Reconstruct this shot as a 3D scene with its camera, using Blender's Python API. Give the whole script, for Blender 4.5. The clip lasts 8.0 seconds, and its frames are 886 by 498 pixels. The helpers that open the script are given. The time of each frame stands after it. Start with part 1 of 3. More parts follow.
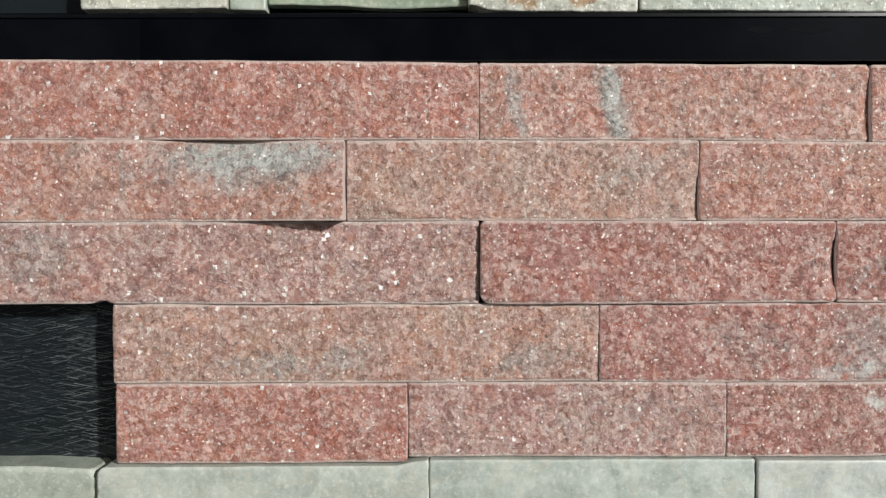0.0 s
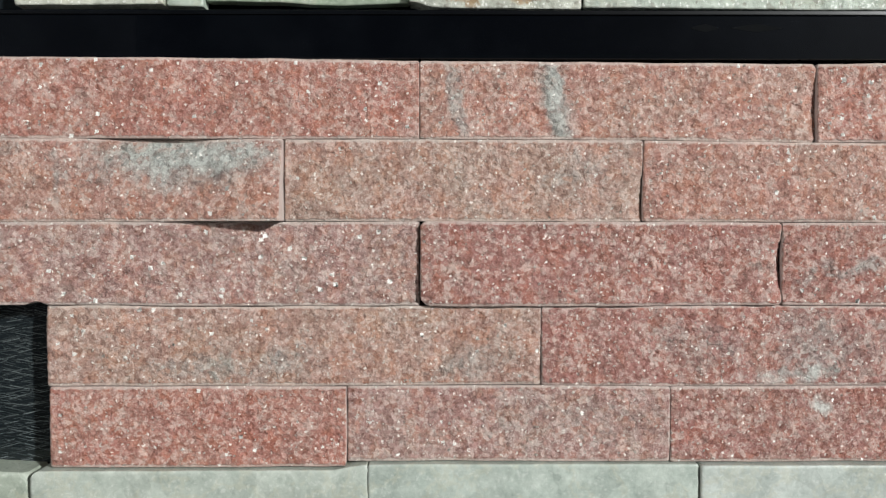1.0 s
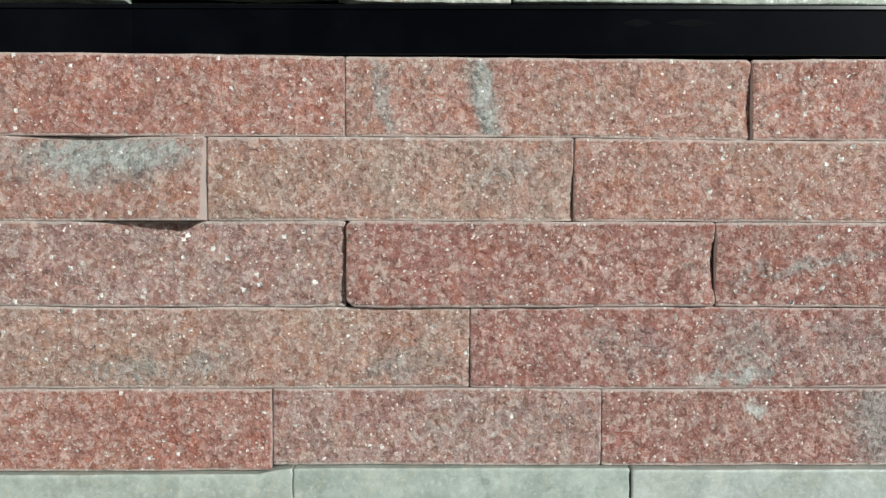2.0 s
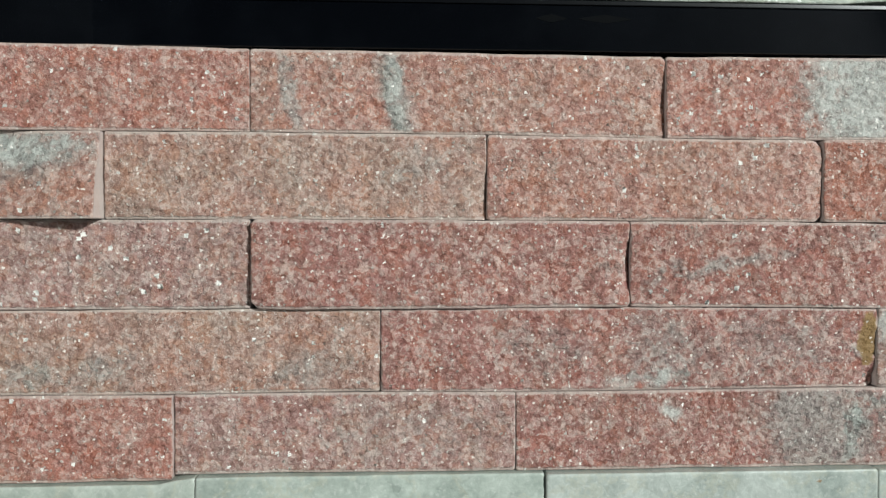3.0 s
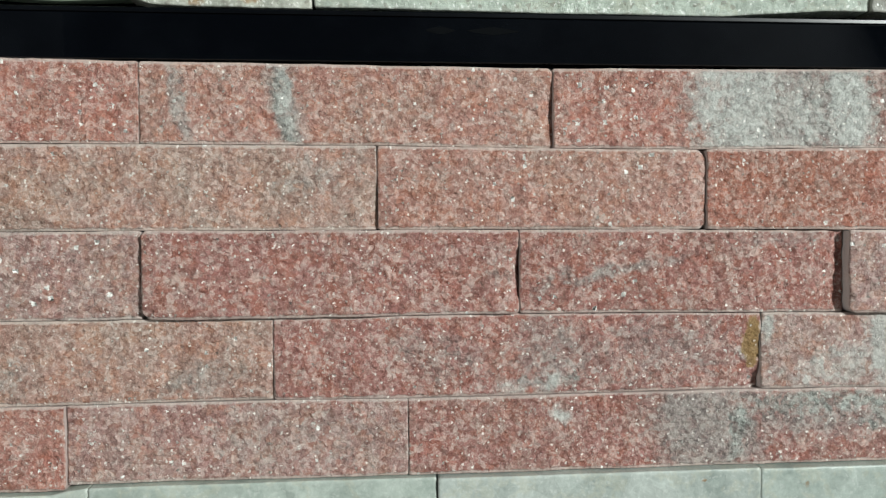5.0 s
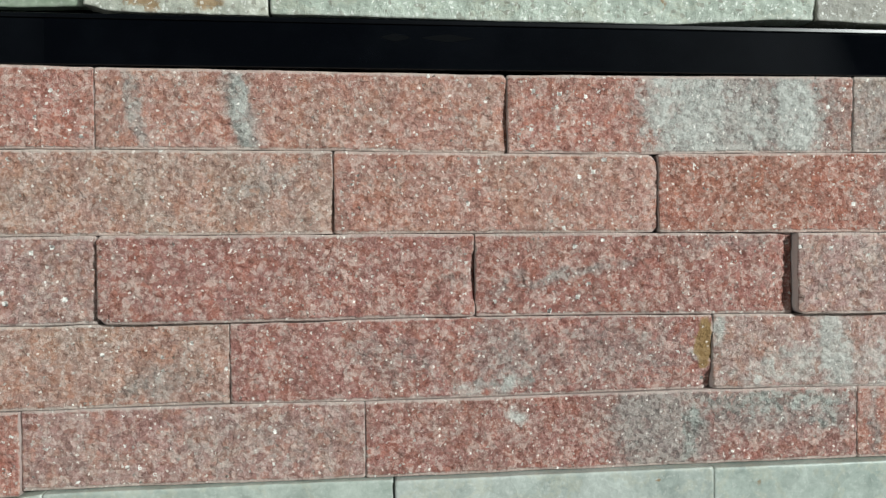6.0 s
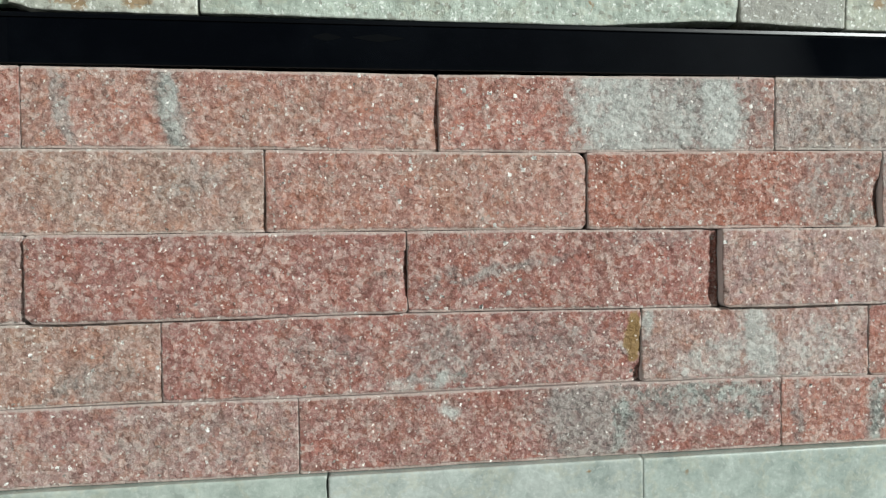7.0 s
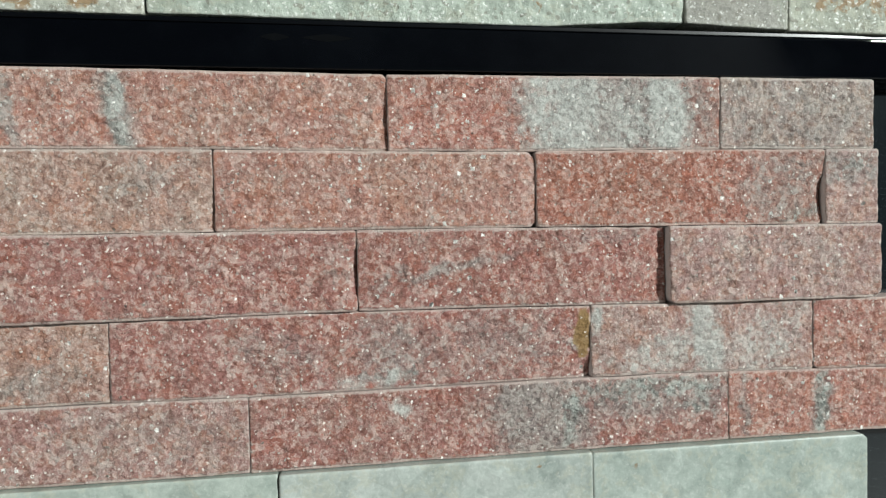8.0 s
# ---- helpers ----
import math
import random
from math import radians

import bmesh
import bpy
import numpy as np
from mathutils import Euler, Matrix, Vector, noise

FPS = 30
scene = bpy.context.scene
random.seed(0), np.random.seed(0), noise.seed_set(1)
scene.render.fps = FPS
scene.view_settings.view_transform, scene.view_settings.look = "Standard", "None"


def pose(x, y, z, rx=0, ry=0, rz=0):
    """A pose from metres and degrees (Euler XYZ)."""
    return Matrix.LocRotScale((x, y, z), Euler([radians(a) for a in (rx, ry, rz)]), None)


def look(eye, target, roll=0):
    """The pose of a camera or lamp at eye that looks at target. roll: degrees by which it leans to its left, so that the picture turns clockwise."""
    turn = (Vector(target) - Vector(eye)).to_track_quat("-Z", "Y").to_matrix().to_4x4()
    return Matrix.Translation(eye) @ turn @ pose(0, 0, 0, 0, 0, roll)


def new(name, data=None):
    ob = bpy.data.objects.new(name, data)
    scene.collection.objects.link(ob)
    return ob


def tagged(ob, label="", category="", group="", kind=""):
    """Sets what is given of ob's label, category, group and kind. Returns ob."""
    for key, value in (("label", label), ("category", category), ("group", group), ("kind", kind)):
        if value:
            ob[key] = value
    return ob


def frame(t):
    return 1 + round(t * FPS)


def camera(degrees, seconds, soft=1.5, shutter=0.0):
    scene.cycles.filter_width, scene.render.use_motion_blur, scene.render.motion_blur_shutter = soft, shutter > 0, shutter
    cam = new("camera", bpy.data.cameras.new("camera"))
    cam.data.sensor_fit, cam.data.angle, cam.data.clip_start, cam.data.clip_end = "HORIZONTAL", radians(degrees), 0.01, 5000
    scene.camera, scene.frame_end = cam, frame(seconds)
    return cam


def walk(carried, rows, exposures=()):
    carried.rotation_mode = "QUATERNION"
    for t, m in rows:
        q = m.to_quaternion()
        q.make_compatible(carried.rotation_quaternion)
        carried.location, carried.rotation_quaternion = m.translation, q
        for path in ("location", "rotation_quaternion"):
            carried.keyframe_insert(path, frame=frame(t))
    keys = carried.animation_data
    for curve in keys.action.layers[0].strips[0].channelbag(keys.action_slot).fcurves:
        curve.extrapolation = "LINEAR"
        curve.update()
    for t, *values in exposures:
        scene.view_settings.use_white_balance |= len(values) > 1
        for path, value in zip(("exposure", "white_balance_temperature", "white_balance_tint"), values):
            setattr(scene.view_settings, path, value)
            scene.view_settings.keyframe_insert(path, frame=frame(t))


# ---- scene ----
cam = camera(65.0, 8.0, soft=1.3)
PATH = [
    (0, (0.12795, -0.26295, 0.08750), (0.12143, 0.73675, 0.06372), -0.264),
    (0.5, (0.13963, -0.26018, 0.08909), (0.13937, 0.73940, 0.06040), -0.216),
    (1, (0.14965, -0.25852, 0.08822), (0.14579, 0.74115, 0.06262), -0.112),
    (1.2, (0.15311, -0.25886, 0.09043), (0.14878, 0.74061, 0.05820), -0.104),
    (2.3, (0.18293, -0.24833, 0.09013), (0.18062, 0.75106, 0.05543), -0.040),
    (2.5, (0.18568, -0.24596, 0.08750), (0.20019, 0.75363, 0.06288), -0.040),
    (3, (0.19762, -0.24596, 0.08825), (0.23687, 0.75288, 0.06026), -0.046),
    (3.5, (0.20444, -0.24624, 0.09005), (0.23276, 0.75294, 0.06105), -0.182),
    (4, (0.21433, -0.24736, 0.09194), (0.26131, 0.75106, 0.06103), -0.192),
    (4.5, (0.21982, -0.24975, 0.09103), (0.27296, 0.74849, 0.06472), -0.399),
    (4.7, (0.22400, -0.25034, 0.09283), (0.28193, 0.74735, 0.05738), -0.407),
    (5.8, (0.23862, -0.25465, 0.09365), (0.32141, 0.74137, 0.06040), -0.599),
    (6, (0.24020, -0.25521, 0.09178), (0.32717, 0.74071, 0.06776), -0.641),
    (6.5, (0.24793, -0.25743, 0.09024), (0.36326, 0.73565, 0.06793), -0.824),
    (7, (0.25566, -0.26004, 0.09099), (0.37858, 0.73204, 0.06521), -0.963),
    (7.5, (0.26118, -0.26086, 0.09021), (0.39476, 0.72984, 0.06434), -1.124),
    (8, (0.26741, -0.26369, 0.08998), (0.41587, 0.72491, 0.06456), -1.270),
]
BALANCE = [
    (0.0, -0.05, 6500, 10.0), (0.5, -0.07, 6420, 8.5), (1.2, -0.10, 6300, 5.0), (2.3, -0.17, 6220, 1.0), (4.5, -0.23, 6200, 0.0), (8.0, -0.20, 6200, 0.0),
]
walk(cam, [(t, look(eye, target, roll)) for t, eye, target, roll in PATH], BALANCE)

# ---- light ----
world = bpy.data.worlds.new("world")
scene.world = world
world.use_nodes = True
world.node_tree.nodes["Background"].inputs["Color"].default_value = (0.8, 0.9, 1.0, 1)
world.node_tree.nodes["Background"].inputs["Strength"].default_value = 0.02


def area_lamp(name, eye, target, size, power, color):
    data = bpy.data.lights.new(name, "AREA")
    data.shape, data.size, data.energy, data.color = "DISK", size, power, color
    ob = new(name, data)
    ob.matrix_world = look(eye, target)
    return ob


CENTRE = (0.22, 0.0, 0.08)
KEY = (5.60, -5.40, 2.65)
area_lamp("showroom_spot", KEY, CENTRE, 0.42, 985, (1.0, 0.985, 0.968))
# second lamp is an unseen fill, added to lift shaded sides and undersides
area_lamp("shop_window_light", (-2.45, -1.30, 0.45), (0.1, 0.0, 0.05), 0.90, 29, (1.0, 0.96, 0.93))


# ---- noise on arrays ----
def hashed(ix, iz, seed):
    h = (ix.astype(np.int64) * 374761393 + iz.astype(np.int64) * 668265263 + seed * 974634777) & 0xFFFFFFFF
    h = ((h ^ (h >> 13)) * 1274126177) & 0xFFFFFFFF
    h = ((h ^ (h >> 16)) * 2246822519) & 0xFFFFFFFF
    return ((h ^ (h >> 15)) & 0xFFFFFF) / float(0xFFFFFF)


def smooth_noise(x, z, size, seed):
    """Value noise from -1 to 1, with features of about the given size."""
    a, b = np.asarray(x) / size, np.asarray(z) / size
    ia, ib = np.floor(a), np.floor(b)
    fa, fb = a - ia, b - ib
    fa, fb = fa * fa * (3 - 2 * fa), fb * fb * (3 - 2 * fb)
    low = hashed(ia, ib, seed) * (1 - fa) + hashed(ia + 1, ib, seed) * fa
    high = hashed(ia, ib + 1, seed) * (1 - fa) + hashed(ia + 1, ib + 1, seed) * fa
    return (low * (1 - fb) + high * fb) * 2 - 1


def facets(x, z, size, seed):
    """Broken crystal faces: each cell is a small plane with its own height and slope."""
    a, b = x / size, z / size
    ia, ib = np.floor(a), np.floor(b)
    best = np.full(a.shape, 9.0)
    out = np.zeros(a.shape)
    for i in (-1, 0, 1):
        for j in (-1, 0, 1):
            ca, cb = ia + i, ib + j
            px, pz = ca + hashed(ca, cb, seed), cb + hashed(ca, cb, seed + 1)
            d = (a - px) ** 2 + (b - pz) ** 2
            h = hashed(ca, cb, seed + 2) * 2 - 1
            h = h * 0.6 + (a - px) * (hashed(ca, cb, seed + 3) * 2 - 1) + (b - pz) * (hashed(ca, cb, seed + 4) * 2 - 1)
            near = d < best
            best, out = np.where(near, d, best), np.where(near, h, out)
    return out


# ---- materials ----
class Nodes:
    """Short calls for building a node material."""

    def __init__(self, name):
        self.mat = bpy.data.materials.new(name)
        self.mat.use_nodes = True
        self.tree = self.mat.node_tree
        self.bsdf = self.tree.nodes["Principled BSDF"]

    def node(self, kind, operation="", use_clamp=False, data_type="", blend_type="", feature="", attribute_name=""):
        n = self.tree.nodes.new(kind)
        if data_type:
            n.data_type, n.blend_type = data_type, blend_type
        if operation:
            n.operation = operation
        if use_clamp:
            n.use_clamp = True
        if feature:
            n.feature = feature
        if attribute_name:
            n.attribute_name = attribute_name
        return n

    def link(self, value, socket):
        if hasattr(value, "links"):
            self.tree.links.new(value, socket)
        else:
            socket.default_value = value

    def math(self, op, a, b=0.0, clamp=False):
        n = self.node("ShaderNodeMath", operation=op, use_clamp=clamp)
        self.link(a, n.inputs[0])
        self.link(b, n.inputs[1])
        return n.outputs[0]

    def mix(self, fac, a, b, blend="MIX"):
        n = self.node("ShaderNodeMix", data_type="RGBA", blend_type=blend)
        self.link(fac, n.inputs["Factor"])
        self.link(a, n.inputs[6])
        self.link(b, n.inputs[7])
        return n.outputs[2]

    def ramp(self, value, stops, smooth=False):
        n = self.node("ShaderNodeValToRGB")
        r = n.color_ramp
        r.interpolation = "EASE" if smooth else "LINEAR"
        while len(r.elements) < len(stops):
            r.elements.new(0.5)
        for e, (at, c) in zip(r.elements, stops):
            e.position = at
            e.color = (c, c, c, 1) if isinstance(c, (int, float)) else (*c, 1)
        self.link(value, n.inputs[0])
        return n.outputs[0]

    def noise(self, vec, scale, detail=3.0, rough=0.55, out="Fac"):
        n = self.node("ShaderNodeTexNoise")
        n.inputs["Scale"].default_value, n.inputs["Detail"].default_value, n.inputs["Roughness"].default_value = scale, detail, rough
        self.link(vec, n.inputs["Vector"])
        return n.outputs[out]

    def cells(self, vec, scale, out="Color", feature="F1"):
        n = self.node("ShaderNodeTexVoronoi", feature=feature)
        n.inputs["Scale"].default_value = scale
        self.link(vec, n.inputs["Vector"])
        return n.outputs[out]

    def attr(self, name):
        return self.node("ShaderNodeAttribute", attribute_name=name).outputs["Fac"]

    def red(self, color):
        n = self.node("ShaderNodeSeparateColor")
        self.link(color, n.inputs[0])
        return n.outputs[0], n.outputs[1], n.outputs[2]

    def coords(self, warp=0.0, scale=300.0):
        """Object coordinates, shifted for each object, and bent a little so that cells have ragged outlines."""
        c = self.node("ShaderNodeTexCoord").outputs["Object"]
        info = self.node("ShaderNodeObjectInfo")
        add = self.node("ShaderNodeVectorMath", operation="ADD")
        self.link(c, add.inputs[0])
        self.link(info.outputs["Random"], add.inputs[1])
        if not warp:
            return add.outputs[0], info
        bend = self.node("ShaderNodeVectorMath", operation="MULTIPLY_ADD")
        self.link(self.noise(add.outputs[0], scale, 2.0, out="Color"), bend.inputs[0])
        bend.inputs[1].default_value = (warp, warp, warp)
        self.link(add.outputs[0], bend.inputs[2])
        return bend.outputs[0], info

    def bump(self, height, strength, distance, normal=None):
        n = self.node("ShaderNodeBump")
        n.inputs["Strength"].default_value, n.inputs["Distance"].default_value = strength, distance
        self.link(height, n.inputs["Height"])
        if normal is not None:
            self.link(normal, n.inputs["Normal"])
        return n.outputs[0]

    def set(self, **values):
        for key, value in values.items():
            self.link(value, self.bsdf.inputs[key.replace("_", " ")])
        return self.mat


def split_granite():
    """Pink split-face granite: the object's colour is the stone's own tone."""
    m = Nodes("pink_split_granite")
    vec, info = m.coords(0.0009, 800)
    tone = info.outputs["Color"]
    big = m.red(m.cells(vec, 430))
    small = m.red(m.cells(vec, 860))
    fine = m.noise(vec, 1350, 2.0, 0.6)
    broad = m.noise(vec, 75, 3, 0.6)
    mid = m.noise(vec, 260, 3, 0.65)
    blotch = m.noise(vec, 150, 2.5, 0.6)
    ash = m.noise(vec, 205, 3.0, 0.62)
    # crystal lightness out of three grain sizes
    k = m.math("MULTIPLY", big[0], 0.37)
    k = m.math("ADD", k, m.math("MULTIPLY", small[0], 0.36))
    k = m.math("ADD", k, m.math("MULTIPLY", fine, 0.36))
    wisp_noise = m.noise(vec, 620, 2.0, 0.55)
    wisp = m.ramp(m.math("ABSOLUTE", m.math("SUBTRACT", wisp_noise, 0.5)), [(0.0, 1.0), (0.030, 0.0)])
    k = m.math("ADD", k, m.math("MULTIPLY", wisp, 0.28))
    k = m.math("ADD", k, m.math("MULTIPLY", m.math("SUBTRACT", broad, 0.5), 0.40))
    k = m.math("ADD", k, m.math("MULTIPLY", m.math("SUBTRACT", mid, 0.5), 0.40))
    # iron-red blotches and ashen ones, a few millimetres wide, with grains on both sides of their borders
    warm = m.ramp(m.math("ADD", blotch, m.math("MULTIPLY", m.math("SUBTRACT", big[1], 0.5), 0.16)), [(0.45, 0.0), (0.62, 1.0)])
    ashen = m.ramp(m.math("ADD", ash, m.math("MULTIPLY", m.math("SUBTRACT", small[1], 0.5), 0.20)), [(0.50, 0.0), (0.68, 1.0)])
    tone = m.mix(m.math("MULTIPLY", warm, 0.85), tone, m.mix(1.0, tone, (1.07, 0.90, 0.76, 1), "MULTIPLY"))
    tone = m.mix(m.math("MULTIPLY", ashen, 0.45), tone, m.mix(0.35, (0.36, 0.315, 0.27, 1), tone))
    drift = m.ramp(m.noise(vec, 42, 3, 0.55), [(0.40, 0.0), (0.62, 1.0)])
    tone = m.mix(m.math("MULTIPLY", drift, 0.8), m.mix(1.0, tone, (1.03, 0.985, 0.97, 1), "MULTIPLY"), m.mix(1.0, tone, (0.95, 1.04, 1.01, 1), "MULTIPLY"))
    dark = m.mix(1.0, tone, (0.60, 0.50, 0.46, 1), "MULTIPLY")
    light = m.mix(0.47, tone, (0.78, 0.655, 0.585, 1))
    col = m.mix(m.ramp(k, [(0.22, 0.0), (0.50, 1.0)]), dark, tone)
    col = m.mix(m.ramp(k, [(0.56, 0.0), (0.84, 1.0)]), col, light)
    # broken creases between the chips of the split, their shade painted into the colour
    rift_vec = m.node("ShaderNodeVectorMath", operation="MULTIPLY_ADD")
    m.link(m.noise(vec, 520, 2, 0.6, out="Color"), rift_vec.inputs[0])
    rift_vec.inputs[1].default_value = (0.0022, 0.0022, 0.0022)
    m.link(vec, rift_vec.inputs[2])
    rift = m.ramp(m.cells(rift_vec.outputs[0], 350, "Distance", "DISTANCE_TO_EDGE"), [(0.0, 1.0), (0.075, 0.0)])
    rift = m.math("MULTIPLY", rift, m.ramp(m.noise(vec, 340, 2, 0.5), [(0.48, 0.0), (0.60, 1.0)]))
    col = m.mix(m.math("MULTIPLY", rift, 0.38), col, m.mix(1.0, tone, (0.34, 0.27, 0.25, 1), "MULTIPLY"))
    # grey-green veins, ochre stain and white quartz, each with a ragged border
    ragged = m.math("MULTIPLY", m.math("SUBTRACT", m.math("ADD", m.math("MULTIPLY", big[2], 0.4), m.math("MULTIPLY", mid, 0.9)), 0.65), 0.9)
    grey_col = m.mix(m.ramp(k, [(0.25, 0), (0.75, 1)]), (0.13, 0.13, 0.125, 1), (0.40, 0.38, 0.35, 1))
    grey = m.ramp(m.math("ADD", m.attr("grey"), ragged), [(0.15, 0), (0.85, 1)])
    grey = m.math("MULTIPLY", grey, m.ramp(m.attr("grey"), [(0.02, 0), (0.2, 1)]))
    col = m.mix(m.math("MULTIPLY", grey, 0.74), col, grey_col)
    green_col = m.mix(m.ramp(k, [(0.3, 0), (0.8, 1)]), (0.12, 0.15, 0.135, 1), (0.42, 0.46, 0.42, 1))
    green = m.ramp(m.math("ADD", m.attr("green"), ragged), [(0.2, 0), (0.9, 1)])
    green = m.math("MULTIPLY", green, m.ramp(m.attr("green"), [(0.02, 0), (0.2, 1)]))
    col = m.mix(m.math("MULTIPLY", green, 0.72), col, green_col)
    pale_col = m.mix(m.ramp(k, [(0.25, 0), (0.75, 1)]), (0.40, 0.405, 0.375, 1), (0.59, 0.60, 0.56, 1))
    pale = m.ramp(m.math("ADD", m.attr("pale"), ragged), [(0.2, 0), (0.9, 1)])
    pale = m.math("MULTIPLY", pale, m.ramp(m.attr("pale"), [(0.02, 0), (0.2, 1)]))
    col = m.mix(m.math("MULTIPLY", pale, 0.82), col, pale_col)
    ochre = m.ramp(m.math("ADD", m.attr("ochre"), ragged), [(0.3, 0), (0.6, 1)])
    ochre = m.math("MULTIPLY", ochre, m.ramp(m.attr("ochre"), [(0.02, 0), (0.2, 1)]))
    col = m.mix(m.math("MULTIPLY", ochre, 0.9), col, m.mix(mid, (0.16, 0.085, 0.025, 1), (0.40, 0.26, 0.09, 1)))
    # bruised, dusty arrises and the sawn ends
    wear_or_glint = m.math("ADD", m.attr("edge"), m.math("MULTIPLY", m.math("SUBTRACT", m.math("ADD", mid, m.math("MULTIPLY", fine, 0.4)), 0.72), 1.3))
    edge = m.math("MULTIPLY", m.ramp(wear_or_glint, [(0.42, 0.0), (0.72, 1.0)]), m.ramp(m.attr("edge"), [(0.03, 0.0), (0.2, 1.0)]))
    dust = m.mix(m.math("ADD", m.math("MULTIPLY", fine, 0.5), m.math("MULTIPLY", small[0], 0.4)), m.mix(0.55, tone, (0.50, 0.46, 0.42, 1)), m.mix(0.75, tone, (0.74, 0.68, 0.62, 1)))
    col = m.mix(m.math("MULTIPLY", edge, 0.78), col, dust)
    sawn = m.mix(m.math("MULTIPLY", m.math("ADD", fine, mid), 0.5), m.mix(0.55, tone, (0.42, 0.39, 0.37, 1)), m.mix(0.75, tone, (0.62, 0.59, 0.565, 1)))
    col = m.mix(m.attr("sawn"), col, sawn)
    # clear quartz and mica specks; their near-white colour also paints in glints
    spot = m.node("ShaderNodeTexVoronoi", feature="F1")
    spot.inputs["Scale"].default_value = 190
    spot.distance = "CHEBYCHEV"
    shard = m.node("ShaderNodeVectorMath", operation="MULTIPLY_ADD")
    m.link(m.noise(vec, 900, 2, 0.6, out="Color"), shard.inputs[0])
    shard.inputs[1].default_value = (0.0016, 0.0016, 0.0016)
    m.link(vec, shard.inputs[2])
    m.link(shard.outputs[0], spot.inputs["Vector"])
    pick = m.red(spot.outputs["Color"])
    size = m.math("ADD", 0.055, m.math("MULTIPLY", pick[1], 0.10))
    speck = m.math("MULTIPLY", m.math("LESS_THAN", spot.outputs["Distance"], size), m.math("GREATER_THAN", pick[0], 0.63))
    tiny = m.node("ShaderNodeTexVoronoi", feature="F1")
    tiny.inputs["Scale"].default_value = 520
    m.link(shard.outputs[0], tiny.inputs["Vector"])
    tick = m.red(tiny.outputs["Color"])
    flake = m.math("MULTIPLY", m.math("LESS_THAN", tiny.outputs["Distance"], 0.24), m.math("GREATER_THAN", tick[0], 0.63))
    face = m.math("SUBTRACT", 1.0, m.attr("sawn"))
    speck = m.math("MULTIPLY", speck, face)
    flake = m.math("MULTIPLY", flake, face)
    col = m.mix(m.math("MULTIPLY", speck, 0.95), col, (0.92, 0.89, 0.84, 1))
    col = m.mix(m.math("MULTIPLY", flake, 0.74), col, (0.85, 0.80, 0.74, 1))
    shiny = m.math("MAXIMUM", speck, flake)
    rough = m.math("SUBTRACT", m.math("ADD", 0.62, m.math("MULTIPLY", small[1], 0.22)), m.math("MULTIPLY", shiny, 0.40))
    # fine relief: grains and the small facets of the split
    height = m.math("ADD", m.math("MULTIPLY", small[2], 0.35), m.math("MULTIPLY", big[2], 0.5))
    height = m.math("ADD", height, m.math("MULTIPLY", fine, 0.6))
    height = m.math("ADD", height, m.math("MULTIPLY", wisp, 0.22))
    height = m.math("ADD", height, m.math("MULTIPLY", mid, 0.55))
    height = m.math("SUBTRACT", height, m.math("MULTIPLY", m.math("MULTIPLY", rift, m.math("SUBTRACT", 1.0, pale)), 0.45))
    face = m.math("SUBTRACT", face, m.math("MULTIPLY", edge, 0.6), clamp=True)
    height = m.math("MULTIPLY", height, m.math("ADD", 0.12, m.math("MULTIPLY", face, 0.88)))
    # cleavage faces of quartz and mica lie at their own angles and flash where they meet the light
    tilt = m.node("ShaderNodeVectorMath", operation="SUBTRACT")
    m.link(m.cells(vec, 620), tilt.inputs[0])
    tilt.inputs[1].default_value = (0.5, 0.5, 0.5)
    lean = m.node("ShaderNodeVectorMath", operation="SCALE")
    m.link(tilt.outputs[0], lean.inputs[0])
    m.link(m.math("ADD", m.math("MULTIPLY", shiny, 1.3), m.math("MULTIPLY", face, 0.10)), lean.inputs["Scale"])
    add = m.node("ShaderNodeVectorMath", operation="ADD")
    m.link(m.bump(height, 0.75, 0.0011), add.inputs[0])
    m.link(lean.outputs[0], add.inputs[1])
    unit = m.node("ShaderNodeVectorMath", operation="NORMALIZE")
    m.link(add.outputs[0], unit.inputs[0])
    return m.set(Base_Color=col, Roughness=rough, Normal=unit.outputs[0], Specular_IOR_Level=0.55)


